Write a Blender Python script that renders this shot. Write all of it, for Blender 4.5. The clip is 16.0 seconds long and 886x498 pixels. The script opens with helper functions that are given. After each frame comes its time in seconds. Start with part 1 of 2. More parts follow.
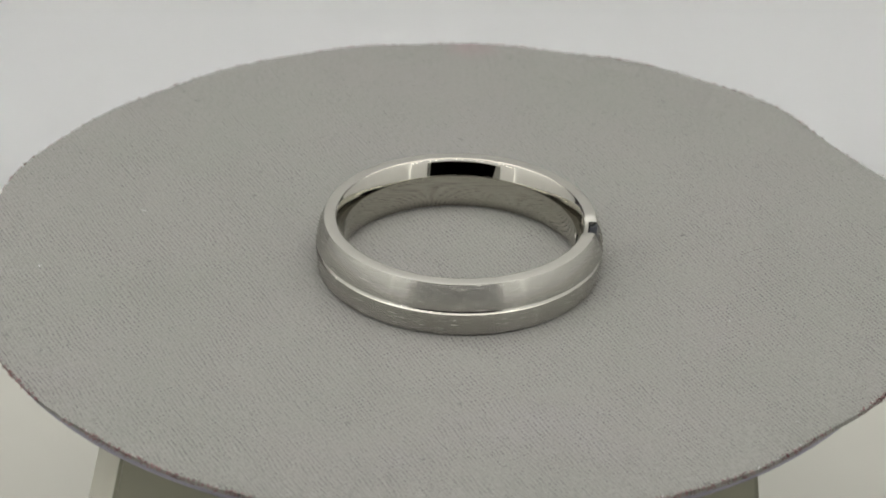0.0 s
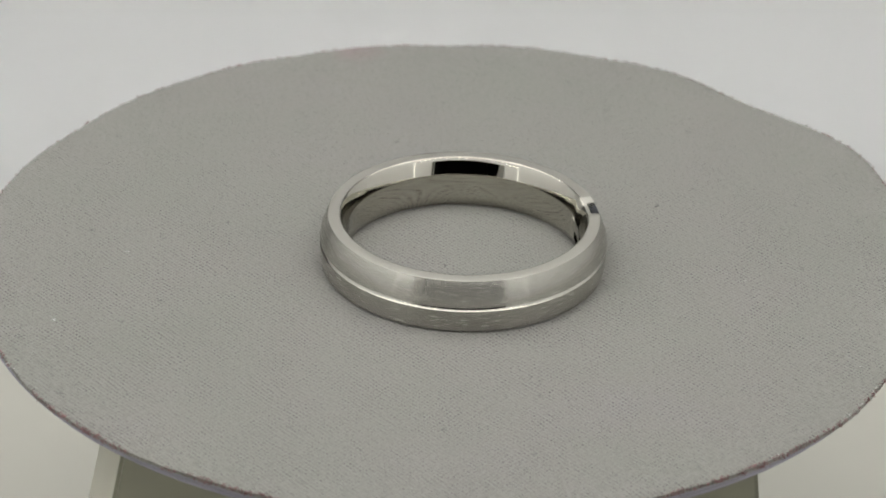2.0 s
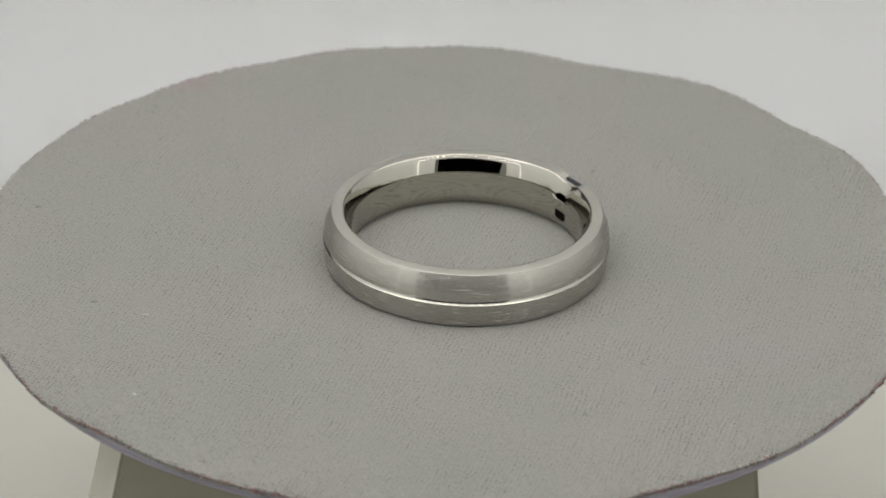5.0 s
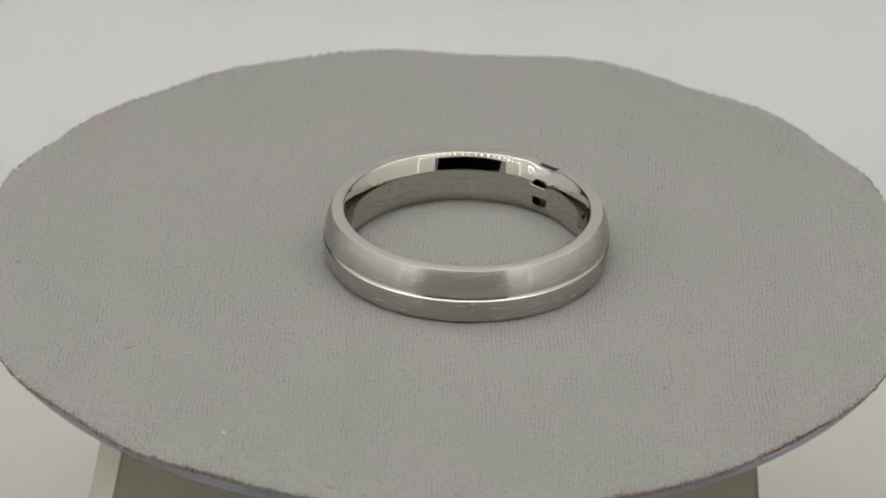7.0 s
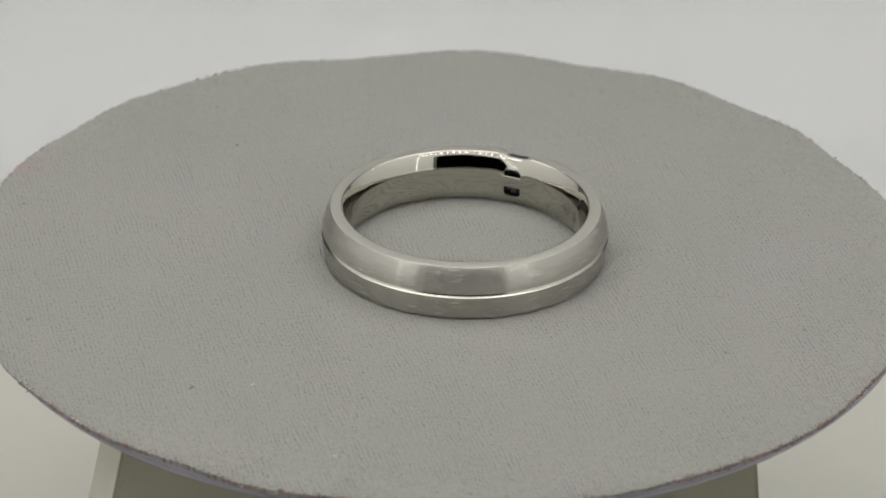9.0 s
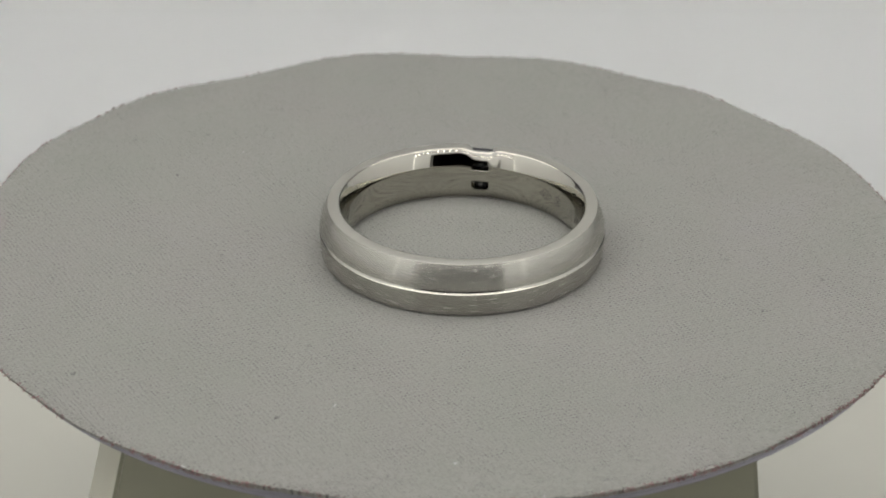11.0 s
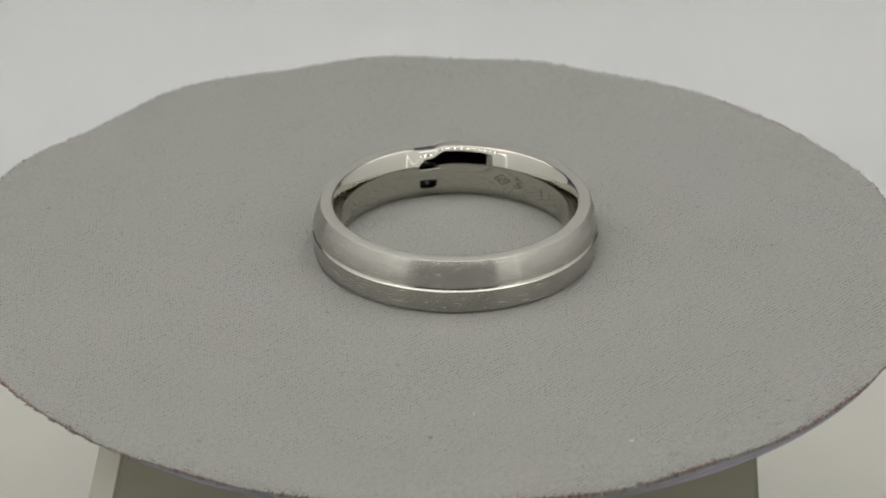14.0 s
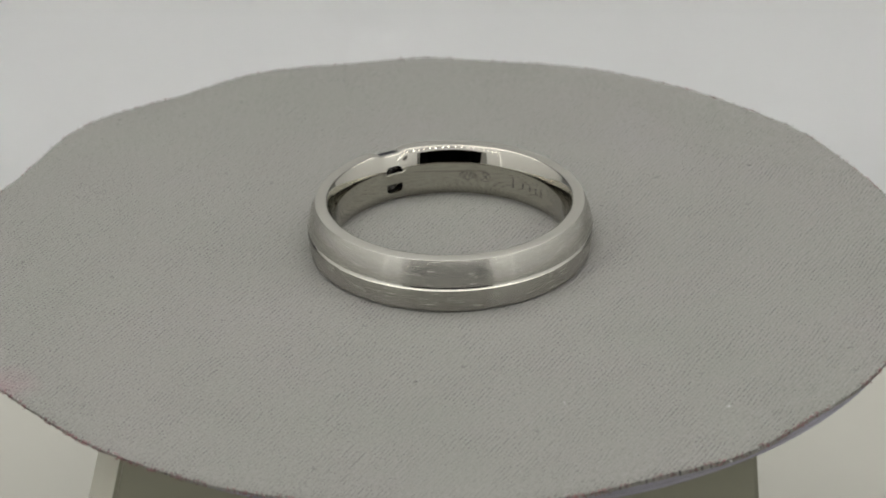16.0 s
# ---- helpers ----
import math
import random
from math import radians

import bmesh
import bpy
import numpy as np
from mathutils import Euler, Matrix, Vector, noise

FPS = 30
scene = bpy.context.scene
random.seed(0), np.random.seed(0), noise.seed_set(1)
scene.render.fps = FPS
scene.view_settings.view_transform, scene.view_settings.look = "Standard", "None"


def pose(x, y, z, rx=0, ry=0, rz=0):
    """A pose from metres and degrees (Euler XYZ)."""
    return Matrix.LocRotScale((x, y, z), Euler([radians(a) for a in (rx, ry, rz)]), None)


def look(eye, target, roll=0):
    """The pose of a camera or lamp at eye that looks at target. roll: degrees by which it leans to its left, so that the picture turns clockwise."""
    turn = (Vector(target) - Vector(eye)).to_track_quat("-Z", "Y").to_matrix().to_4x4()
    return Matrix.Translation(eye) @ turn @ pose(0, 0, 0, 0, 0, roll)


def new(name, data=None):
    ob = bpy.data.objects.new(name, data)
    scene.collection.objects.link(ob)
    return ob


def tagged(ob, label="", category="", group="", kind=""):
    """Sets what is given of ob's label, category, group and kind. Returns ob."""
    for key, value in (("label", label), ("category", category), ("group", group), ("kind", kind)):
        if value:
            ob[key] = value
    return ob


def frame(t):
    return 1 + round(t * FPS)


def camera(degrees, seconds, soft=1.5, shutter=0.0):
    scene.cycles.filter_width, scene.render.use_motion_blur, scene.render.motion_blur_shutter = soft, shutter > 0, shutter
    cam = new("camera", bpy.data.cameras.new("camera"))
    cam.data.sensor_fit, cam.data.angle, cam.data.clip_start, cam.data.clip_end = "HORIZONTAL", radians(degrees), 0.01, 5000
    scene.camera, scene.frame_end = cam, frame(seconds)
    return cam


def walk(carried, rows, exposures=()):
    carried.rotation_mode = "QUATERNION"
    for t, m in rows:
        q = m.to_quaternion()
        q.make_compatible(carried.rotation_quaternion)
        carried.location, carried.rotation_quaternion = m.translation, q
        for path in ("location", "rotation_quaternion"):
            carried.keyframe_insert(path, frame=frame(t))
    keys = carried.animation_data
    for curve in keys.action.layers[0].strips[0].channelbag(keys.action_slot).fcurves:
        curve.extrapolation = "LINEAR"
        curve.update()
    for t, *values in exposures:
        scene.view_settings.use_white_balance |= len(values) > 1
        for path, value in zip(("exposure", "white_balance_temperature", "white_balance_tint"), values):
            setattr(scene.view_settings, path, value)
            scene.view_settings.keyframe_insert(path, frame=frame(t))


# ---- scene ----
cam = camera(14.889, 16.0, soft=1.9)
MM = 0.001
AIM = (-0.00016062, 0.00101444, 0.0)
PITCH = 0.5053
DIST = 0.24945
EYE = (AIM[0], AIM[1] - DIST * math.cos(PITCH), DIST * math.sin(PITCH))
cam.data.dof.use_dof = True
cam.data.dof.focus_distance = 0.243
cam.data.dof.aperture_fstop = 80.0
walk(cam, [(0.0, look(EYE, AIM, -0.285)), (16.0, look(EYE, AIM, -0.285))], exposures=[(0.0, 0.02), (4.0, 0.0), (9.0, -0.02), (16.0, -0.09)])

# the platter's turn: degrees a second, and the slight lean of the platter on its axle
RATE = 7.809
LEAN, LEAN_WAY = 0.0289, 2.3686
RING_X, RING_Y = 1.4958, 0.3474
SLOT = 0.995
STAIN = (-0.0303, 0.0183, 0.0)

# ---------------------------------------------------------------- light
world = bpy.data.worlds.new("room_dark")
world.use_nodes = True
world.node_tree.nodes["Background"].inputs[0].default_value = (0.9, 0.95, 1.0, 1)
world.node_tree.nodes["Background"].inputs[1].default_value = 0.02
scene.world = world
LED_POWER = 17.0
PANEL_POWER = 2.25


# ---------------------------------------------------------------- materials
def nodes_of(name):
    m = bpy.data.materials.new(name)
    m.use_nodes = True
    return m, m.node_tree.nodes, m.node_tree.links, m.node_tree.nodes["Principled BSDF"]


def math_node(n, l, op, a, b=None, c=None):
    k = n.new("ShaderNodeMath")
    k.operation = op
    for i, v in enumerate((a, b, c)):
        if v is None:
            continue
        if isinstance(v, (int, float)):
            k.inputs[i].default_value = v
        else:
            l.new(v, k.inputs[i])
    return k.outputs[0]


def noise_node(n, l, co, scale, detail=3.0, rough=0.55):
    k = n.new("ShaderNodeTexNoise")
    k.inputs["Scale"].default_value = scale
    k.inputs["Detail"].default_value = detail
    k.inputs["Roughness"].default_value = rough
    l.new(co, k.inputs["Vector"])
    return k.outputs["Fac"]


def ramp_node(n, l, fac, stops):
    k = n.new("ShaderNodeValToRGB")
    e = k.color_ramp.elements
    while len(e) < len(stops):
        e.new(0.5)
    for el, (p, c) in zip(e, stops):
        el.position, el.color = p, (*c, 1)
    l.new(fac, k.inputs[0])
    return k.outputs[0]


def stretch_node(n, l, co, sx, sy, sz, rz=0.0):
    k = n.new("ShaderNodeMapping")
    k.inputs["Scale"].default_value = (sx, sy, sz)
    k.inputs["Rotation"].default_value = (0, 0, rz)
    l.new(co, k.inputs["Vector"])
    return k.outputs[0]


def bump_node(n, l, height, strength, distance, normal_to):
    k = n.new("ShaderNodeBump")
    k.inputs["Strength"].default_value = strength
    k.inputs["Distance"].default_value = distance
    l.new(height, k.inputs["Height"])
    l.new(k.outputs[0], normal_to)
    return k


def plain(name, colour, rough=0.5, spread=0.08, size=200.0, metal=0.0, relief=0.0, relief_size=2000.0, spec=0.5):
    """A surface with faint mottling and a fine relief."""
    m, n, l, p = nodes_of(name)
    co = n.new("ShaderNodeTexCoord").outputs["Object"]
    f = noise_node(n, l, co, size, 4)
    lo = tuple(c * (1 - spread) for c in colour)
    hi = tuple(min(1, c * (1 + spread)) for c in colour)
    l.new(ramp_node(n, l, f, [(0.3, lo), (0.7, hi)]), p.inputs["Base Color"])
    p.inputs["Roughness"].default_value = rough
    p.inputs["Metallic"].default_value = metal
    p.inputs["Specular IOR Level"].default_value = spec
    if relief:
        bump_node(n, l, noise_node(n, l, co, relief_size, 3), relief, 0.0001, p.inputs["Normal"])
    return m


def fabric_material():
    """Grey twill: rows of short stitches, soft blotches and a nap."""
    m, n, l, p = nodes_of("grey_twill")
    co = n.new("ShaderNodeTexCoord").outputs["Object"]
    warp = n.new("ShaderNodeTexNoise")
    warp.inputs["Scale"].default_value = 260
    warp.inputs["Detail"].default_value = 2
    l.new(co, warp.inputs["Vector"])
    vm = n.new("ShaderNodeVectorMath")
    vm.operation = "MULTIPLY_ADD"
    l.new(warp.outputs["Color"], vm.inputs[0])
    vm.inputs[1].default_value = (0.0008, 0.0008, 0)
    l.new(co, vm.inputs[2])
    turn = stretch_node(n, l, vm.outputs[0], 1, 1, 1, radians(1))
    sp = n.new("ShaderNodeSeparateXYZ")
    l.new(turn, sp.inputs[0])
    kx, ky = 2 * math.pi / 0.00031, 2 * math.pi / 0.00030
    row = math_node(n, l, "MULTIPLY_ADD", math_node(n, l, "SINE", math_node(n, l, "MULTIPLY", sp.outputs[1], ky)), 0.5, 0.5)
    half = math_node(n, l, "MULTIPLY", sp.outputs[1], ky * 0.12)
    col = math_node(n, l, "MULTIPLY_ADD", math_node(n, l, "SINE", math_node(n, l, "ADD", math_node(n, l, "MULTIPLY", sp.outputs[0], kx), half)), 0.5, 0.5)
    pit = math_node(n, l, "MULTIPLY", math_node(n, l, "POWER", row, 2.5), math_node(n, l, "POWER", col, 1.2))
    ridge = math_node(n, l, "MULTIPLY", row, -0.35)
    fuzz = noise_node(n, l, co, 4200, 3, 0.7)
    worn = noise_node(n, l, co, 230, 5, 0.7)
    # where the nap is brushed over, the stitches show less
    each = noise_node(n, l, co, 2600, 2, 0.5)
    show = math_node(n, l, "MULTIPLY", ramp_node(n, l, worn, [(0.34, (0.30, 0.30, 0.30)), (0.62, (1, 1, 1))]),
                     ramp_node(n, l, each, [(0.36, (0.10, 0.10, 0.10)), (0.66, (1.0, 1.0, 1.0))]))
    weave = math_node(n, l, "ADD", math_node(n, l, "MULTIPLY", pit, -2.3), ridge)
    deep = math_node(n, l, "MULTIPLY", math_node(n, l, "ADD", weave, 0.45), show)
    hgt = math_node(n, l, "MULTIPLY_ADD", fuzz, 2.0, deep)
    bump_node(n, l, hgt, 0.9, 0.00006, p.inputs["Normal"])
    blotch = noise_node(n, l, co, 60, 4, 0.6)
    base = ramp_node(n, l, blotch, [(0.28, (0.240, 0.240, 0.215)), (0.45, (0.250, 0.245, 0.224)), (0.58, (0.254, 0.245, 0.227)), (0.75, (0.263, 0.251, 0.240))])
    # shade in the low stitches and nap is painted into the colour
    pit_shade = ramp_node(n, l, math_node(n, l, "MULTIPLY_ADD", hgt, 0.5, 0.13), [(0.0, (0.18, 0.18, 0.18)), (0.35, (0.72, 0.72, 0.72)), (0.7, (1.0, 1.0, 1.0)), (1.0, (1.12, 1.12, 1.12))])
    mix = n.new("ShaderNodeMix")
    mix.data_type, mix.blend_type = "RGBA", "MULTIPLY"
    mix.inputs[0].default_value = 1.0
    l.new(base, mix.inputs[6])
    l.new(pit_shade, mix.inputs[7])
    # a pale pink stain by the edge
    sb = n.new("ShaderNodeVectorMath")
    sb.operation = "DISTANCE"
    l.new(co, sb.inputs[0])
    sb.inputs[1].default_value = STAIN
    far = math_node(n, l, "MULTIPLY_ADD", noise_node(n, l, co, 500, 3), 0.0028, sb.outputs["Value"])
    pink = ramp_node(n, l, math_node(n, l, "MULTIPLY", far, 200.0), [(0.25, (1.10, 0.90, 0.97)), (0.85, (1, 1, 1))])
    tint = n.new("ShaderNodeMix")
    tint.data_type, tint.blend_type = "RGBA", "MULTIPLY"
    tint.inputs[0].default_value = 1.0
    l.new(mix.outputs[2], tint.inputs[6])
    l.new(pink, tint.inputs[7])
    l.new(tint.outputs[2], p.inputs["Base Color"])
    p.inputs["Roughness"].default_value = 0.95
    p.inputs["Specular IOR Level"].default_value = 0.15
    p.inputs["Sheen Weight"].default_value = 0.12
    return m


def brushed_material():
    """Steel brushed round the band: streaks run along it and smear the shine across it."""
    m, n, l, p = nodes_of("brushed_steel")
    co = n.new("ShaderNodeTexCoord").outputs["Object"]
    sp = n.new("ShaderNodeSeparateXYZ")
    l.new(co, sp.inputs[0])
    ang = math_node(n, l, "ARCTAN2", sp.outputs[1], sp.outputs[0])
    cb = n.new("ShaderNodeCombineXYZ")
    l.new(math_node(n, l, "MULTIPLY", ang, 0.0005), cb.inputs[0])
    l.new(sp.outputs[2], cb.inputs[1])
    streak = noise_node(n, l, cb.outputs[0], 14000, 3, 0.6)
    bump_node(n, l, streak, 0.035, 0.00001, p.inputs["Normal"])
    l.new(ramp_node(n, l, streak, [(0.3, (0.43, 0.418, 0.380)), (0.7, (0.515, 0.501, 0.457))]), p.inputs["Base Color"])
    r = ramp_node(n, l, streak, [(0.3, (0.23, 0.23, 0.23)), (0.7, (0.28, 0.28, 0.28))])
    l.new(r, p.inputs["Roughness"])
    p.inputs["Metallic"].default_value = 1.0
    p.inputs["Anisotropic"].default_value = 1.0
    p.inputs["Anisotropic Rotation"].default_value = 0.25
    tg = n.new("ShaderNodeTangent")
    tg.direction_type, tg.axis = "RADIAL", "Z"
    l.new(tg.outputs[0], p.inputs["Tangent"])
    return m


def polished_material(name, colour, rough, vary=1.6):
    m, n, l, p = nodes_of(name)
    co = n.new("ShaderNodeTexCoord").outputs["Object"]
    f = noise_node(n, l, co, 900, 4)
    l.new(ramp_node(n, l, f, [(0.3, tuple(c * 0.97 for c in colour)), (0.7, colour)]), p.inputs["Base Color"])
    l.new(ramp_node(n, l, f, [(0.3, (rough,) * 3), (0.7, (rough * vary,) * 3)]), p.inputs["Roughness"])
    p.inputs["Metallic"].default_value = 1.0
    return m


def glow_material(name, colour, strength):
    m, n, l, p = nodes_of(name)
    p.inputs["Base Color"].default_value = (0.8, 0.8, 0.75, 1)
    p.inputs["Emission Color"].default_value = (*colour, 1)
    p.inputs["Emission Strength"].default_value = strength
    return m


def gem_material():
    m, n, l, p = nodes_of("smoky_gem")
    p.inputs["Base Color"].default_value = (0.035, 0.037, 0.042, 1)
    p.inputs["Roughness"].default_value = 0.02
    p.inputs["IOR"].default_value = 2.1
    return m


FABRIC = fabric_material()
BRUSHED = brushed_material()
POLISHED = polished_material("polished_steel", (0.51, 0.492, 0.437), 0.03)
SATIN = polished_material("satin_steel", (0.47, 0.456, 0.410), 0.56, 1.08)
ENGRAVED = plain("engraved_steel", (0.06, 0.058, 0.054), 0.7, metal=0.2, size=4000)
GEM = gem_material()
PLASTIC = plain("violet_grey_plastic", (0.31, 0.299, 0.35), 0.25, 0.06, 300)
LINT = plain("dark_lint", (0.175, 0.172, 0.163), 0.95, 0.3, 1500)
PALE_LINT = plain("pale_lint", (0.45, 0.44, 0.42), 0.95, 0.2, 1500)
FRAY = plain("dull_red_thread", (0.20, 0.10, 0.104), 0.95, 0.5, 900)
WHITE = plain("white_box_lining", (0.88, 0.88, 0.875), 0.75, 0.015, 12, relief=0.15)
PAPER = plain("ivory_paper", (0.46, 0.45, 0.398), 0.8, 0.02, 25, relief=0.15)
# one plastic twice: shade under the platter painted in, then a lit copy
HOUSING_SHADED = plain("olive_plastic_shaded", (0.25, 0.243, 0.185), 0.45, 0.04, 80, relief=0.1)
HOUSING_LIT = plain("olive_plastic_lit", (0.45, 0.435, 0.355), 0.4, 0.04, 80)
FLAP = plain("grey_flap_cloth", (0.30, 0.30, 0.29), 0.8, 0.05, 60)
DARK = plain("added_hood_black", (0.012, 0.012, 0.012), 0.9, 0.2, 3)
STRIP = plain("grey_circuit_strip", (0.22, 0.22, 0.215), 0.5, 0.05, 100)
LED = glow_material("led_glow", (0.965, 0.955, 0.935), LED_POWER)
TUBE = glow_material("tube_glow", (0.96, 0.965, 0.92), 3.0)
PANEL = glow_material("added_panel_glow", (0.957, 0.955, 0.95), PANEL_POWER)


# ---------------------------------------------------------------- mesh helpers
def put_mesh(bm, name, mats, parent=None, label="", smooth=None, scale=MM):
    if scale != 1:
        bmesh.ops.scale(bm, vec=(scale,) * 3, verts=bm.verts)
    if smooth is not None:
        for f in bm.faces:
            f.smooth = True
        for e in bm.edges:
            if len(e.link_faces) == 2 and e.calc_face_angle(0) > radians(smooth):
                e.smooth = False
    me = bpy.data.meshes.new(name)
    bm.to_mesh(me)
    bm.free()
    for m in (mats if isinstance(mats, (list, tuple)) else [mats]):
        me.materials.append(m)
    ob = new(name, me)
    if parent is not None:
        ob.parent = parent
    if label:
        tagged(ob, label)
    return ob


def part(name, bm, material, parent, label="", smooth=None):
    return put_mesh(bm, name, material, parent, label, smooth)


def box_bm(x0, x1, y0, y1, z0, z1, bevel=0.0, bm=None):
    bm = bm or bmesh.new()
    r = bmesh.ops.create_cube(bm, size=1)["verts"]
    bmesh.ops.scale(bm, vec=(x1 - x0, y1 - y0, z1 - z0), verts=r)
    bmesh.ops.translate(bm, vec=((x0 + x1) / 2, (y0 + y1) / 2, (z0 + z1) / 2), verts=r)
    if bevel:
        es = list({e for v in r for e in v.link_edges})
        bmesh.ops.bevel(bm, geom=es, offset=bevel, segments=2, affect="EDGES")
    return bm


def revolve(bm, profile, angles, shape=lambda r, z, a: (r, z), skip=lambda k, a: False, closed=True):
    """Turns a profile of (r, z) round the z axis; shape bends it by the angle, skip leaves quads out."""
    cols = []
    for a in angles:
        col = []
        for r, z in profile:
            r2, z2 = shape(r, z, a)
            col.append(bm.verts.new((r2 * math.cos(a), r2 * math.sin(a), z2)))
        cols.append(col)
    m = len(angles)
    for i in range(m if closed else m - 1):
        a, b = cols[i], cols[(i + 1) % m]
        am = angles[i] + ((angles[(i + 1) % m] - angles[i]) % (2 * math.pi)) / 2
        for k in range(len(profile) - 1):
            if not skip(k, am):
                bm.faces.new((a[k], b[k], b[k + 1], a[k + 1]))
    return cols


# ---------------------------------------------------------------- the light box
WEST, EAST, FRONT, BACK, FLOOR_Z, CEIL_Z, T = -178.0, 160.0, -138.0, 140.0, -42.0, 190.0, 4.0
OPEN_L, OPEN_R, OPEN_LO, OPEN_HI = -110.0, 90.0, 8.0, 99.0


def light_box():
    def wall(name, label, mat=WHITE, **b):
        ob = put_mesh(box_bm(**b), name, mat)
        return tagged(ob, label, "wall", kind="structure")
    wall("floor", "ivory paper floor of the light box", PAPER, x0=WEST, x1=EAST, y0=FRONT, y1=BACK, z0=FLOOR_Z - T, z1=FLOOR_Z)
    tagged(bpy.data.objects["floor"], category="floor")
    wall("ceiling", "white lined ceiling of the light box", x0=WEST, x1=EAST, y0=FRONT, y1=BACK, z0=CEIL_Z, z1=CEIL_Z + T)
    tagged(bpy.data.objects["ceiling"], category="ceiling")
    wall("wall_west", "white lined side wall of the light box", x0=WEST - T, x1=WEST, y0=FRONT, y1=BACK, z0=FLOOR_Z - T, z1=CEIL_Z + T)
    wall("wall_east", "white lined side wall of the light box", x0=EAST, x1=EAST + T, y0=FRONT, y1=BACK, z0=FLOOR_Z - T, z1=CEIL_Z + T)
    wall("wall_north", "white lined rear wall of the light box", x0=WEST - T, x1=EAST + T, y0=BACK, y1=BACK + T, z0=FLOOR_Z - T, z1=CEIL_Z + T)
    # front wall with the viewing opening
    bm = bmesh.new()
    for x0, x1, z0, z1 in ((WEST - T, OPEN_L, FLOOR_Z - T, CEIL_Z + T), (OPEN_R, EAST + T, FLOOR_Z - T, CEIL_Z + T),
                           (OPEN_L, OPEN_R, OPEN_HI, CEIL_Z + T), (OPEN_L, OPEN_R, FLOOR_Z - T, OPEN_LO)):
        box_bm(x0, x1, FRONT - T, FRONT, z0, z1, bm=bm)
    tagged(put_mesh(bm, "wall_south", WHITE), "white lined front wall with a viewing opening", "wall", kind="structure")
    # a grey flap with a slanting free edge, and a narrow frame across from it
    bm = bmesh.new()
    y0, y1 = FRONT - T - 3, FRONT - T - 1
    outline = [(OPEN_L - 2, OPEN_LO - 2), (-83, OPEN_LO - 2), (-96, OPEN_HI + 2), (OPEN_L - 2, OPEN_HI + 2)]
    near = [bm.verts.new((x, y0, z)) for x, z in outline]
    rear = [bm.verts.new((x, y1, z)) for x, z in outline]
    bm.faces.new(near)
    bm.faces.new(rear[::-1])
    for k in range(4):
        bm.faces.new((near[k], rear[k], rear[(k + 1) % 4], near[(k + 1) % 4]))
    bmesh.ops.recalc_face_normals(bm, faces=bm.faces[:])
    tagged(put_mesh(bm, "door_1", FLAP), "grey folded flap beside the viewing opening", "door", kind="structure")
    tagged(put_mesh(box_bm(83, 88, FRONT - T - 3, FRONT - T - 1, OPEN_LO - 2, OPEN_HI + 2, 0.3), "trim", FLAP), "narrow grey frame beside the viewing opening", "trim", kind="structure")
    # backdrop sheet that sweeps from the floor up the rear wall
    bm = bmesh.new()
    pts = []
    for i in range(13):
        a = radians(-90 + 90 * i / 12)
        pts.append((BACK - 62 + 60 * math.cos(a), FLOOR_Z + 60.4 + 60 * math.sin(a)))
    pts.append((BACK - 2, CEIL_Z - 2))
    rows = [[bm.verts.new((x, y, z)) for x in (WEST + 1, -60, 0, 60, EAST - 1)] for y, z in pts]
    for a, b in zip(rows, rows[1:]):
        for k in range(4):
            bm.faces.new((a[k], a[k + 1], b[k + 1], b[k]))
    bmesh.ops.solidify(bm, geom=bm.faces[:], thickness=0.3)
    tagged(put_mesh(bm, "backdrop", WHITE, smooth=40), "seamless white backdrop sheet curving up the rear wall", "backdrop", kind="structure")
    # added unseen hood round the camera, keeps the opening black in reflections
    bm = bmesh.new()
    hy, hx, z0, z1 = FRONT - T - 170, 122, FLOOR_Z - T, CEIL_Z + T
    for x0, x1, y0, y1, c0, c1 in ((-hx - 2, -hx, hy, FRONT - T, z0, z1), (hx, hx + 2, hy, FRONT - T, z0, z1), (-hx - 2, hx + 2, hy - 2, hy, z0, z1),
                                   (-hx, hx, hy, FRONT - T, z0, z0 + 2), (-hx, hx, hy, FRONT - T, z1 - 2, z1)):
        box_bm(x0, x1, y0, y1, c0, c1, bm=bm)
    tagged(put_mesh(bm, "hood", DARK), "added unseen black hood that keeps the viewing opening dark", "hood", kind="structure")


def led_strip(y, z, lean):
    """A strip of small lamps along the top edge of the box."""
    top = new("led_strip")
    top.location = (0, y * MM, z * MM)
    top.rotation_euler = (lean, 0, 0)
    tagged(top, "grey strip with a row of small glowing lamps", "led strip", group="led strips of the light box")
    part("strip", box_bm(WEST + 2, EAST - 2, -4, 4, 0, 1.0, 0.2), STRIP, top)
    first = None
    for i in range(20):
        x = (i - 10) * 16.6
        if first is None:
            bm = box_bm(-2.2, 2.2, -2.2, 2.2, -1.2, 0.0, 0.4)
            first = part("lamp", bm, LED, top, "glowing warm white lamp chip")
            ob = first
        else:
            ob = new("lamp", first.data)
            ob.parent = top
            tagged(ob, "glowing warm white lamp chip")
        ob.location = (x * MM, 0, 0)


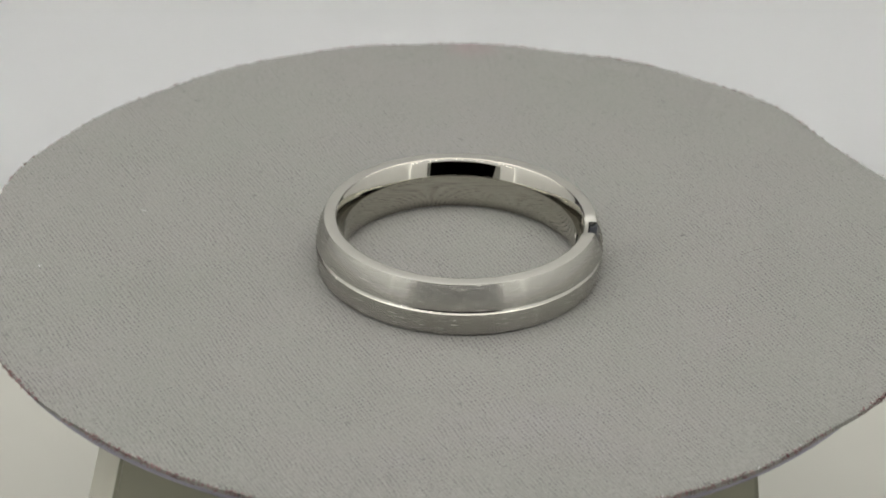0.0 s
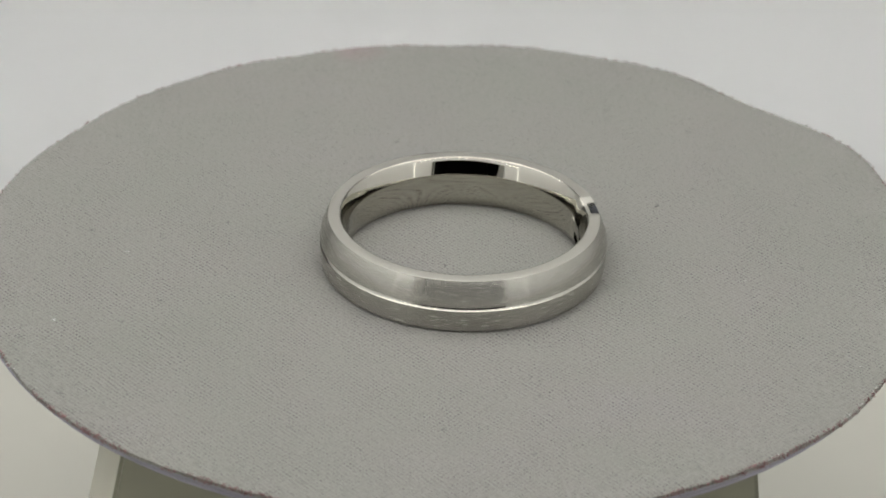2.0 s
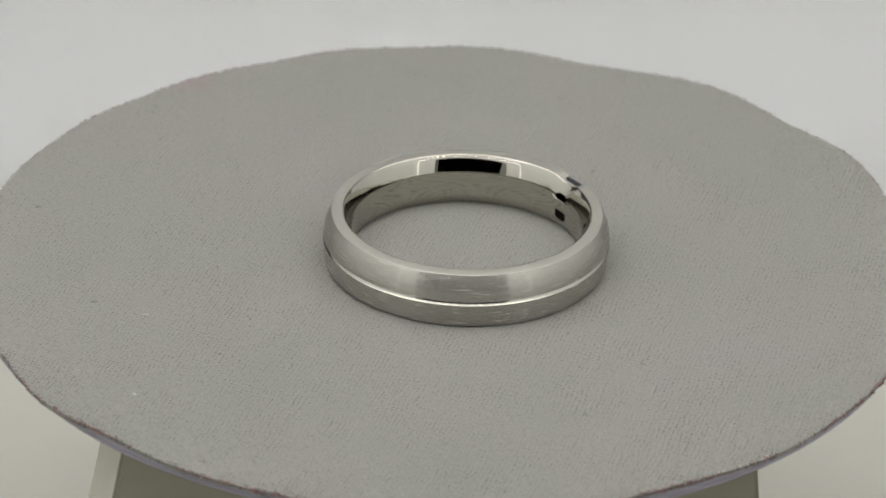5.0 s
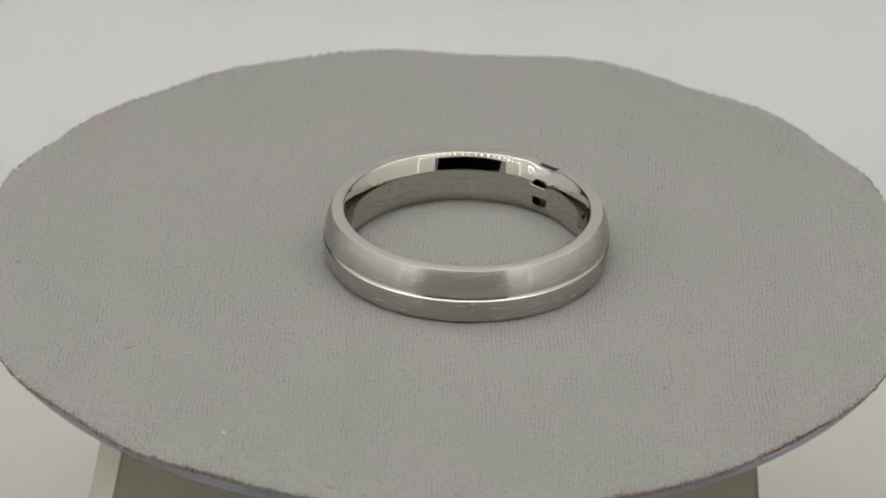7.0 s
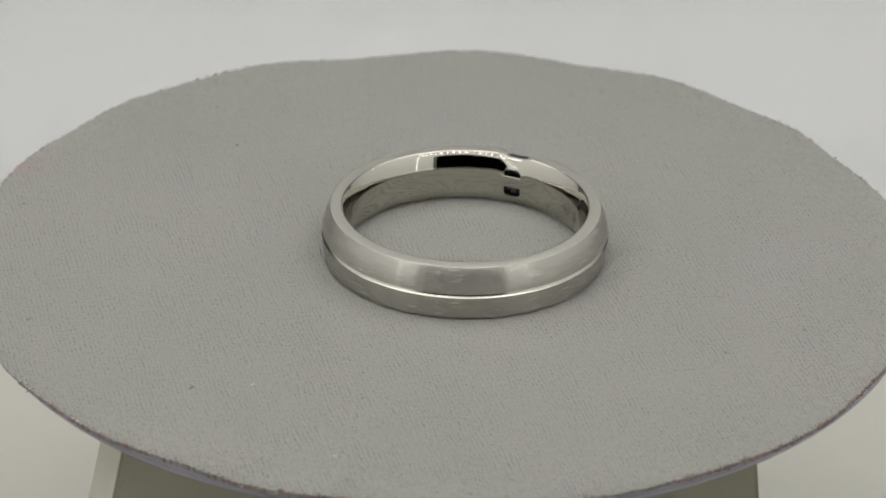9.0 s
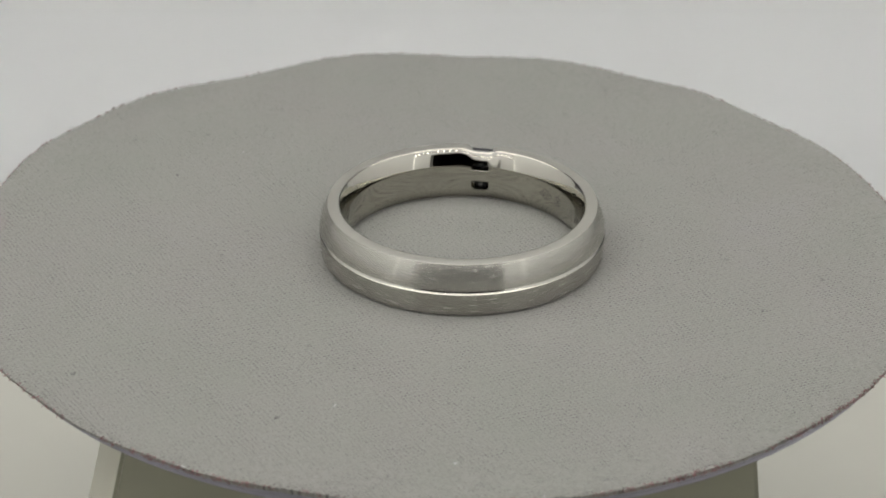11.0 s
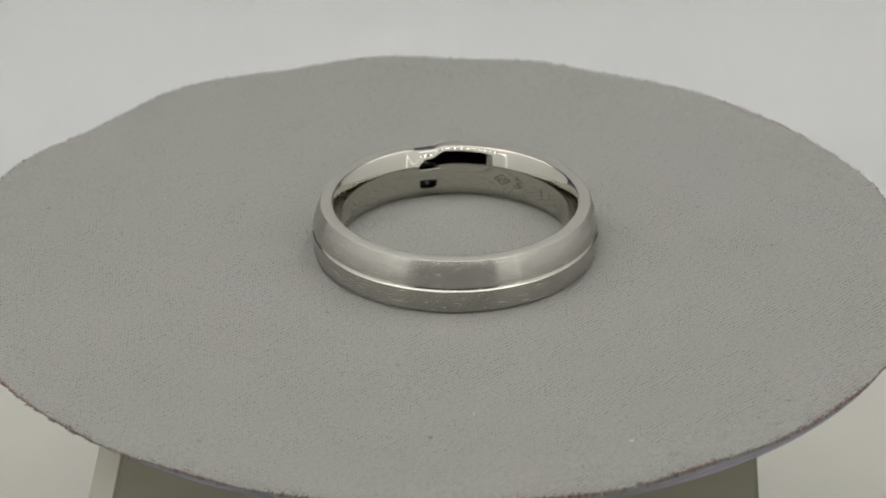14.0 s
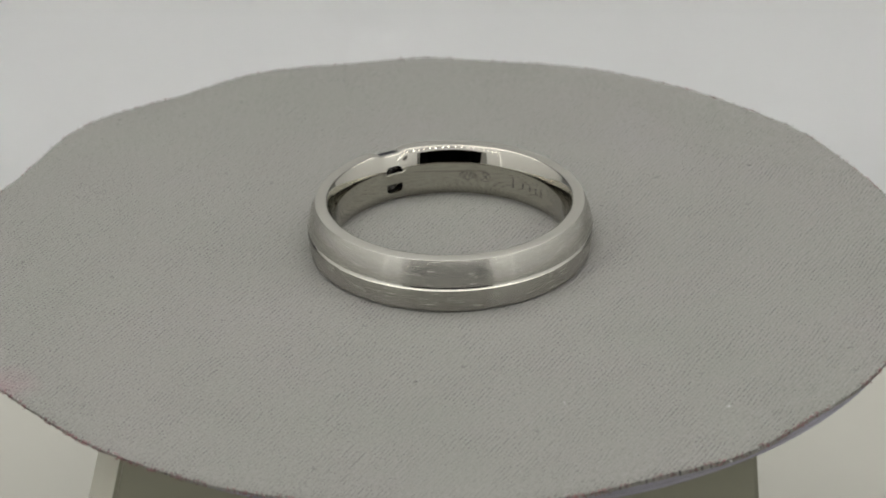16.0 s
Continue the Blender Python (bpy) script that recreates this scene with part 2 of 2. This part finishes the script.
def added_corner_tube(x):
    """A thin glowing tube, added for the bright corner lines mirrored in the ring."""
    top = new("added_corner_tube")
    top.location = (x * MM, (FRONT + 3) * MM, 35 * MM)
    tagged(top, "added thin glowing tube standing for a bright front corner line", "light tube", group="corner tubes of the light box")
    bm = bmesh.new()
    revolve(bm, [(0.01, -44), (0.5, -44), (0.5, 88), (0.01, 88)], [2 * math.pi * i / 16 for i in range(16)])
    part("tube", bm, TUBE, top, smooth=40)
    for z in (-46, 88):
        bm = bmesh.new()
        revolve(bm, [(0.01, z), (1.6, z), (1.6, z + 2), (0.01, z + 2)], [2 * math.pi * i / 16 for i in range(16)])
        part("cap", bm, STRIP, top, smooth=40)


# glowing panel added out of view as the box's soft fill light
def added_panel():
    top = new("added_ceiling_glow")
    top.location = (0, 20 * MM, CEIL_Z * MM)
    tagged(top, "added unseen glowing panel under the ceiling", "light panel")
    bm = bmesh.new()
    for x0, x1, y0, y1 in ((-174, 156, -140, -136), (-174, 156, 110, 114), (-174, -170, -136, 110), (152, 156, -136, 110)):
        box_bm(x0, x1, y0, y1, -5, 0, bm=bm)
    part("frame", bm, STRIP, top)
    part("diffuser", box_bm(-170, 152, -136, 110, -3, -0.5), PANEL, top, "added glowing white fill sheet")


# ---------------------------------------------------------------- the turntable
def waved(mean, waves, a):
    return mean + sum(p * math.cos(k * a) + q * math.sin(k * a) for k, (p, q) in enumerate(waves, 1))


def fabric_radius(a):
    """The uneven cut of the cloth, with ragged yarn ends."""
    waves = ((-0.19, 0.92), (-0.39, -0.09), (-0.06, -0.04), (-0.02, -0.06), (0.03, -0.04), (0.09, -0.01), (-0.03, 0.04), (-0.03, -0.06), (0.06, -0.03), (0.02, 0.06),
             (-0.08, 0.08), (0.0, -0.03), (0.07, -0.06), (0.08, 0.04), (0.01, 0.09), (-0.05, -0.02), (-0.04, -0.01), (-0.01, 0.03), (-0.02, -0.06), (0.0, 0.0))
    return waved(35.20, waves, a) + 0.07 * noise.noise((30 * math.cos(a), 30 * math.sin(a), 2.0)) + 0.06 * noise.noise((110 * math.cos(a), 110 * math.sin(a), 5.0))


def fabric_lift(a):
    """How far the cut edge curls up or droops."""
    return waved(0.08, ((0.07, -0.05), (0.01, 0.02), (0.05, 0.06), (-0.03, -0.01), (-0.01, 0.02), (0.01, -0.01)), a)


def turntable():
    top = new("turntable")
    tagged(top, "small display turntable with a fabric covered round platter", "turntable")
    top.location = (0, 0, FLOOR_Z * MM)
    lift = -FLOOR_Z
    # housing: a flared block with a slanting corner face
    bm = bmesh.new()
    zt, zb = -2.2 + lift, 0.0
    up = [(-21.85, -24.0), (20.95, -24.0), (18.0, 21.0), (-17.0, 21.0), (-23.25, -15.0)]
    flare = [(-8.8, 0.0), (3.4, 0.0), (3.4, 2.0), (-9.4, 2.0), (-9.4, 0.0)]
    rise = (0.5, 0.0, 0.0, 0.0, 0.5)
    a = [bm.verts.new((x, y, zt + dz)) for (x, y), dz in zip(up, rise)]
    b = [bm.verts.new((x + dx, y + dy, zb)) for (x, y), (dx, dy) in zip(up, flare)]
    bm.faces.new(a)
    bm.faces.new(b[::-1])
    side = [bm.faces.new((b[i], b[(i + 1) % 5], a[(i + 1) % 5], a[i])) for i in range(5)]
    # the slanting face takes the lighter, lit colour
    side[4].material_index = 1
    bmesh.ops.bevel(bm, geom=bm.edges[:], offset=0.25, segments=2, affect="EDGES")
    body = part("housing", bm, [HOUSING_SHADED, HOUSING_LIT], top, "olive plastic turntable housing with shade painted into its front", smooth=30)
    bm = bmesh.new()
    revolve(bm, [(0.01, -2.3 + lift), (9, -2.3 + lift), (9, -1.9 + lift), (0.01, -1.9 + lift)], [2 * math.pi * i / 48 for i in range(48)])
    part("axle", bm, PLASTIC, top, smooth=40)

    # platter: origin on the axle at the height of the fabric's face
    bm = bmesh.new()
    ang = [2 * math.pi * i / 240 for i in range(240)]
    revolve(bm, [(0.01, -1.32), (33.5, -1.32), (33.95, -1.24), (34.08, -1.1), (34.02, -0.95), (33.85, -0.91), (33.85, -0.86), (34.15, -0.83), (34.25, -0.67),
                 (34.15, -0.48), (33.7, -0.42), (0.01, -0.42)], ang)
    platter = part("platter", bm, PLASTIC, top, "violet grey plastic platter with a double rim", smooth=35)
    platter.location = (0, 0, lift * MM)
    # fabric sheet with an uneven cut edge
    bm = bmesh.new()
    ang = [2 * math.pi * i / 900 for i in range(900)]

    def ripple(r, z, a):
        k = fabric_radius(a) / 36.0
        s = min(1, max(0, (r - 28) / 8))
        up = s * s * (fabric_lift(a) + 0.03)
        return r * k, z + (up if z > -0.2 else min(up, 0.05))
    prof = [(0.01, 0), (12, 0), (24, 0), (30, 0), (33, 0), (35, 0), (35.75, -0.03), (36, -0.16), (35.95, -0.36), (35.6, -0.40), (33, -0.40), (0.01, -0.40)]
    revolve(bm, prof, ang, ripple)
    bmesh.ops.recalc_face_normals(bm, faces=bm.faces[:])
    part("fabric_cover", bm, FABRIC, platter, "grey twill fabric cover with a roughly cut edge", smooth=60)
    # frayed threads along the cut
    rnd = random.Random(5)
    vs, fs = [], []

    def thread(p, d, ln, w, bend):
        """A short bent fibre of three square sections."""
        d = d.normalized()
        s = d.cross(Vector((0, 0, 1)))
        s = s.normalized() if s.length > 1e-4 else Vector((1, 0, 0))
        u = s.cross(d)
        n0 = len(vs)
        for i in range(4):
            q = i / 3
            c = p + d * ln * q + bend * (q * q)
            ww = w * (1 - 0.6 * q)
            for sx, sz in ((-1, -1), (1, -1), (1, 1), (-1, 1)):
                vs.append(c + s * sx * ww + u * sz * ww)
        for i in range(3):
            for k in range(4):
                o = n0 + i * 4
                fs.append((o + k, o + (k + 1) % 4, o + 4 + (k + 1) % 4, o + 4 + k))
        fs.append((n0, n0 + 3, n0 + 2, n0 + 1))
        fs.append((n0 + 12, n0 + 13, n0 + 14, n0 + 15))

    def finish(name, mat, parent, label):
        me = bpy.data.meshes.new(name)
        me.from_pydata([v * MM for v in vs], [], fs)
        me.materials.append(mat)
        ob = new(name, me)
        ob.parent = parent
        tagged(ob, label, kind="stuff")
        vs.clear()
        fs.clear()
    for i in range(5200):
        a = rnd.uniform(0, 2 * math.pi)
        if noise.noise((7 * math.cos(a), 7 * math.sin(a), 4.0)) + 0.9 * noise.noise((55 * math.cos(a), 55 * math.sin(a), 1.0)) < rnd.uniform(-0.4, 0.2):
            continue
        r = fabric_radius(a) + rnd.uniform(-0.12, 0.02)
        p = Vector((r * math.cos(a), r * math.sin(a), fabric_lift(a) + rnd.uniform(-0.36, -0.03)))
        b = a + rnd.choice((-1, 1)) * rnd.uniform(0.7, 1.7)
        d = Vector((math.cos(b), math.sin(b), rnd.uniform(-0.5, 0.25)))
        thread(p, d, rnd.uniform(0.06, 0.21), rnd.uniform(0.018, 0.046), Vector((rnd.uniform(-0.1, 0.1), rnd.uniform(-0.1, 0.1), rnd.uniform(-0.1, 0.02))))
    finish("frayed_threads", FRAY, platter, "dull red frayed threads along the cut edge")
    for i in range(420):
        a = rnd.uniform(0, 2 * math.pi)
        if noise.noise((9 * math.cos(a), 9 * math.sin(a), 8.0)) < rnd.uniform(-0.1, 0.35):
            continue
        r = fabric_radius(a) + rnd.uniform(-0.15, 0.02)
        b = a + rnd.uniform(-1.4, 1.4)
        thread(Vector((r * math.cos(a), r * math.sin(a), fabric_lift(a) + rnd.uniform(-0.25, 0.02))), Vector((math.cos(b), math.sin(b), rnd.uniform(-0.4, 0.3))),
               rnd.uniform(0.08, 0.26), rnd.uniform(0.015, 0.04), Vector((rnd.uniform(-0.1, 0.1), rnd.uniform(-0.1, 0.1), rnd.uniform(-0.1, 0.03))))
    finish("pale_threads", PALE_LINT, platter, "pale loose yarn ends along the cut edge")
    # lint lying on the fabric
    for mat, count, name, label in ((LINT, 250, "dark_lint", "scattered dark lint specks on the fabric"), (PALE_LINT, 6, "pale_lint", "few pale lint specks on the fabric")):
        for i in range(count):
            r, a = 34 * math.sqrt(rnd.random()), rnd.uniform(0, 2 * math.pi)
            c = Vector((r * math.cos(a), r * math.sin(a), 0.015 + max(0, (r - 27.2) / 7.8) ** 2 * (fabric_lift(a) + 0.03)))
            if math.hypot(c.x - RING_X, c.y - RING_Y) < 11.2 and math.hypot(c.x - RING_X, c.y - RING_Y) > 8.2:
                continue
            big = rnd.random() ** 3
            for k in range(1 + int(3 * big)):
                b = rnd.uniform(0, 2 * math.pi)
                o = Vector((rnd.uniform(-0.12, 0.12), rnd.uniform(-0.12, 0.12), 0)) * (0.4 + big)
                thread(c + o, Vector((math.cos(b), math.sin(b), rnd.uniform(0, 0.12))), 0.08 + 0.20 * big * rnd.random() + 0.06 * rnd.random(), rnd.uniform(0.02, 0.035) + 0.015 * big,
                       Vector((rnd.uniform(-0.1, 0.1), rnd.uniform(-0.1, 0.1), 0)))
        finish(name, mat, platter, label)
    return top, platter


# ---------------------------------------------------------------- the ring
R_MAX, Z_MID, Z_TOP, R_IN = 10.48, 1.97, 3.96, 8.43


def ring():
    top = new("finger_ring")
    tagged(top, "brushed steel finger ring with a polished groove and channel set stones", "ring")
    tau = 2 * math.pi
    half_ch, half_win = 0.088, 0.079
    angles = [SLOT + tau * i / 320 for i in range(320)]
    angles = [a for a in angles if not 0.0 < abs((a - SLOT + math.pi) % tau - math.pi) < 0.20]
    for k in range(-24, 25):
        angles.append(SLOT + k * 0.2 / 24.5)
    for s in (-1, 1):
        angles += [SLOT + s * half_ch, SLOT + s * (half_ch + 0.004), SLOT + s * half_win]
    angles = sorted({round((a - SLOT) % tau, 5) for a in angles})
    angles = [SLOT + a for a in angles]

    def off(a):
        return (a - SLOT + math.pi) % tau - math.pi

    def dip(a):
        u = min(1, max(0, (0.170 - abs(off(a))) / 0.13))
        return u * u * (3 - 2 * u)

    def shape(r, z, a):
        g = dip(a)
        if z > 1.9:
            z -= 0.27 * g * (z - 1.9) / (Z_TOP - 1.9)
        if z < 1.1:
            z += 0.10 * g * (1.1 - z) / 1.1 * (1 if z > 0.05 else 0)
        if abs(off(a)) <= half_ch + 0.001 and r > 9.30:
            r = 9.30
        return r, z

    def flank(z_end, lean0, lean1, steps=14):
        """The outer face from the groove to an edge, leaning in more and more."""
        way = 1 if z_end > Z_MID else -1
        z = Z_MID + (0.12 if way > 0 else -0.17)
        pts = [(R_MAX - 0.02, z)]
        dz = (z_end - z) / steps
        for i in range(steps):
            r, z = pts[-1]
            lean = lean0 + (lean1 - lean0) * ((i + 0.5) / steps) ** 1.2
            pts.append((r - abs(dz) * math.tan(radians(lean)), z + dz))
        return pts
    hi = flank(3.92, 8, 29)
    lo = flank(0.17, 2, 7)[::-1]
    bot_in = 8.74
    # outer faces
    bm = bmesh.new()
    revolve(bm, hi, angles, shape)
    part("upper_face", bm, BRUSHED, top, "brushed steel upper face", smooth=30)
    bm = bmesh.new()
    revolve(bm, lo, angles, shape)
    part("lower_face", bm, BRUSHED, top, "brushed steel lower face", smooth=30)
    bm = bmesh.new()
    cut = [lo[-1], (R_MAX - 0.03, Z_MID - 0.165)]
    for e in (50, 44, 40, 30, 27, 24, 21):
        cut.append((cut[-1][0] - 0.03 * math.tan(radians(e)), cut[-1][1] + 0.03))
    revolve(bm, cut + [(cut[-1][0], Z_MID + 0.05), (R_MAX - 0.03, Z_MID + 0.115), hi[0]], angles, shape)
    part("groove", bm, POLISHED, top, "bright polished groove round the middle", smooth=25)
    # rims
    # rounded shoulder, then the flat rim to the lining's bevel
    bevel_top = (9.045, Z_TOP)
    shoulder = [hi[-1]]
    for e in (40, 60, 78):
        run = 0.02
        shoulder.append((shoulder[-1][0] - run * math.sin(radians(e)), min(Z_TOP, shoulder[-1][1] + run * math.cos(radians(e)))))
    bm = bmesh.new()
    revolve(bm, shoulder + [(9.55, Z_TOP + 0.004), (9.12, Z_TOP), bevel_top], angles, shape)
    part("top_rim", bm, SATIN, top, "satin steel rim", smooth=50)
    bm = bmesh.new()
    revolve(bm, [(bot_in, 0.08), (8.85, 0.02), (9.0, 0.0), (9.3, 0.0), (9.9, 0.05), (lo[0][0] - 0.07, 0.11), lo[0]], angles, shape)
    part("bottom_rim", bm, SATIN, top, "satin steel rim", smooth=50)
    # polished lining: straight wall, rounded bevel above, small bevel below, two windows behind the stones
    z_break = [0.80, 1.56, 2.44, 3.16]
    bevel = [(R_IN - 0.004, 2.64)]
    for e in (3, 7, 11, 15):
        bevel.append((bevel[-1][0] + 0.04 * math.tan(radians(e)), bevel[-1][1] + 0.04))
    for i in range(14):
        r, z = bevel[-1]
        dz = (3.93 - 2.80) / 14
        q = (i + 0.5) / 14
        bevel.append((r + dz * math.tan(radians(18 + 13.2 * q + 3.0 * max(0, q - 0.78) / 0.22)), z + dz))
    for i in range(3):
        r, z = bevel[-1]
        dz = (Z_TOP - 3.93) / 3
        bevel.append((r + dz * math.tan(radians(42 + 30 * (i + 0.5) / 3)), z + dz))
    prof = bevel[::-1] + [(R_IN - 0.005, z) for z in (2.56, 2.50, 2.44, 2.0, 1.56, 1.40, 1.25, 1.12, 1.02, 0.94, 0.88, 0.84, 0.80)] + [(R_IN + 0.10, 0.44), (bot_in, 0.08)]

    def hole(k, a):
        zm = (prof[k][1] + prof[k + 1][1]) / 2
        if z_break[0] < zm < z_break[1]:
            u = max(0, (1.12 - zm) / 0.34)
        elif z_break[2] < zm < z_break[3]:
            u = max(0, (zm - 2.68) / 0.5)
        else:
            return False
        return abs(off(a)) < half_win * math.sqrt(max(0, 1 - u ** 2.4))
    bm = bmesh.new()
    revolve(bm, prof, angles, shape, hole)
    # pocket walls behind the windows
    rim = [e for e in bm.edges if len(e.link_faces) == 1 and max(abs(off(math.atan2(v.co.y, v.co.x))) for v in e.verts) < half_win + 0.01
           and all(0.5 < v.co.z < 3.4 for v in e.verts)]
    ext = bmesh.ops.extrude_edge_only(bm, edges=rim)["geom"]
    for v in ext:
        if isinstance(v, bmesh.types.BMVert):
            k = 9.25 / math.hypot(v.co.x, v.co.y)
            v.co.x *= k
            v.co.y *= k
    part("lining", bm, POLISHED, top, "mirror polished steel lining with two small windows", smooth=28)
    # bright lip under the upper window
    bm = bmesh.new()
    arc = [SLOT + 0.112 * (i - 10) / 10 for i in range(21)]
    sect = [(R_IN - 0.01 + 0.05 * math.cos(radians(q)), 2.39 + 0.05 * math.sin(radians(q))) for q in range(0, 361, 36)]
    revolve(bm, sect, arc, lambda r, z, a: (r, z + 0.22 * max(0, abs(off(a)) / 0.112 - 0.62) ** 2 / 0.1444), closed=False)
    part("setting_lip", bm, POLISHED, top, "bright polished lip under a window", smooth=60)
    # square stones in the channel
    for zc in (1.14, 2.78):
        bm = bmesh.new()
        ringz = []
        for r, hw, hz in ((8.80, 0.14, 0.10), (9.45, 0.76, 0.74), (9.95, 0.80, 0.79), (10.10, 0.55, 0.5)):
            ringz.append([bm.verts.new((r, sx * hw, zc + sz * hz)) for sx, sz in ((-1, -1), (1, -1), (1, 1), (-1, 1))])
        bm.faces.new(ringz[0][::-1])
        bm.faces.new(ringz[-1])
        for a, b in zip(ringz, ringz[1:]):
            for k in range(4):
                bm.faces.new((a[k], a[(k + 1) % 4], b[(k + 1) % 4], b[k]))
        bmesh.ops.recalc_face_normals(bm, faces=bm.faces[:])
        bmesh.ops.rotate(bm, cent=(0, 0, 0), matrix=Matrix.Rotation(SLOT, 3, "Z"), verts=bm.verts)
        part("gemstone", bm, GEM, top, "square cut smoky gemstone")

    # engraved marks on the lining
    def stroke(bm, pts, w=0.03):
        """A fine line on the lining through points of (degrees, height)."""
        r = R_IN - 0.012
        for (a0, z0), (a1, z1) in zip(pts, pts[1:]):
            u0, u1 = radians(a0) * r, radians(a1) * r
            d = Vector((u1 - u0, z1 - z0)).normalized() * w
            quad = [(u0 - d.y, z0 + d.x), (u0 + d.y, z0 - d.x), (u1 + d.y, z1 - d.x), (u1 - d.y, z1 + d.x)]
            inner = [bm.verts.new((r * math.cos(u / r), r * math.sin(u / r), z)) for u, z in quad]
            outer = [bm.verts.new(((r + 0.02) * math.cos(u / r), (r + 0.02) * math.sin(u / r), z)) for u, z in quad]
            bm.faces.new(inner)
            bm.faces.new(outer[::-1])
            for k in range(4):
                bm.faces.new((inner[k], outer[k], outer[(k + 1) % 4], inner[(k + 1) % 4]))
    zc = 1.78
    bm = bmesh.new()
    stroke(bm, [(22.6, zc), (18.4, zc + 0.42), (13.6, zc), (18.0, zc - 0.42), (22.6, zc)], 0.024)
    stroke(bm, [(20.6, zc + 0.18), (19.6, zc - 0.2), (18.6, zc + 0.22), (17.4, zc - 0.25), (16.8, zc + 0.16), (15.4, zc - 0.12)], 0.024)
    part("diamond_mark", bm, ENGRAVED, top, "fine engraved diamond shaped mark")
    bm = bmesh.new()
    stroke(bm, [(9.2 + 2.9 * math.cos(radians(q)), zc - 0.04 + 0.40 * math.sin(radians(q))) for q in range(60, 331, 30)], 0.022)
    stroke(bm, [(9.0 + 1.3 * math.cos(radians(q)), zc + 0.14 + 0.17 * math.sin(radians(q))) for q in range(0, 361, 45)], 0.02)
    stroke(bm, [(10.8, zc - 0.3), (8.0, zc - 0.08), (9.4, zc + 0.05), (7.6, zc - 0.3)], 0.026)
    part("round_mark", bm, ENGRAVED, top, "fine engraved round mark")
    for a0, a1, h in ((-4.5, -9.5, 0.42), (-11.5, -14.8, 0.24), (-16.5, -19.3, 0.24), (-21.0, -23.6, 0.24), (-25.6, -27.4, 0.36)):
        bm = bmesh.new()
        stroke(bm, [((a0 + a1) / 2, zc - 0.08 - h), ((a0 + a1) / 2, zc - 0.08 + h)], 0.04)
        part("engraved_bar", bm, ENGRAVED, top, "faint engraved bar")
    return top


light_box()
led_strip(FRONT + 5, 121.0, 1.0)
# this rear strip is added out of view to help light the box
led_strip(BACK - 12, 182.0, 0.0)
added_corner_tube(WEST + 3)
added_corner_tube(EAST - 3)
added_panel()
TABLE, PLATTER = turntable()
RING = ring()


def motions():
    lean = Matrix.Rotation(LEAN, 4, Vector((math.cos(LEAN_WAY), math.sin(LEAN_WAY), 0)))
    rows_p, rows_r = [], []
    for i in range(33):
        t = i * 0.5
        m = Matrix.Rotation(radians(RATE * (t - 8)), 4, "Z") @ lean
        rows_p.append((t, Matrix.Translation((0, 0, -FLOOR_Z * MM)) @ m))
        rows_r.append((t, m @ Matrix.Translation((RING_X * MM, RING_Y * MM, 0))))
    walk(PLATTER, rows_p)
    walk(RING, rows_r)


motions()
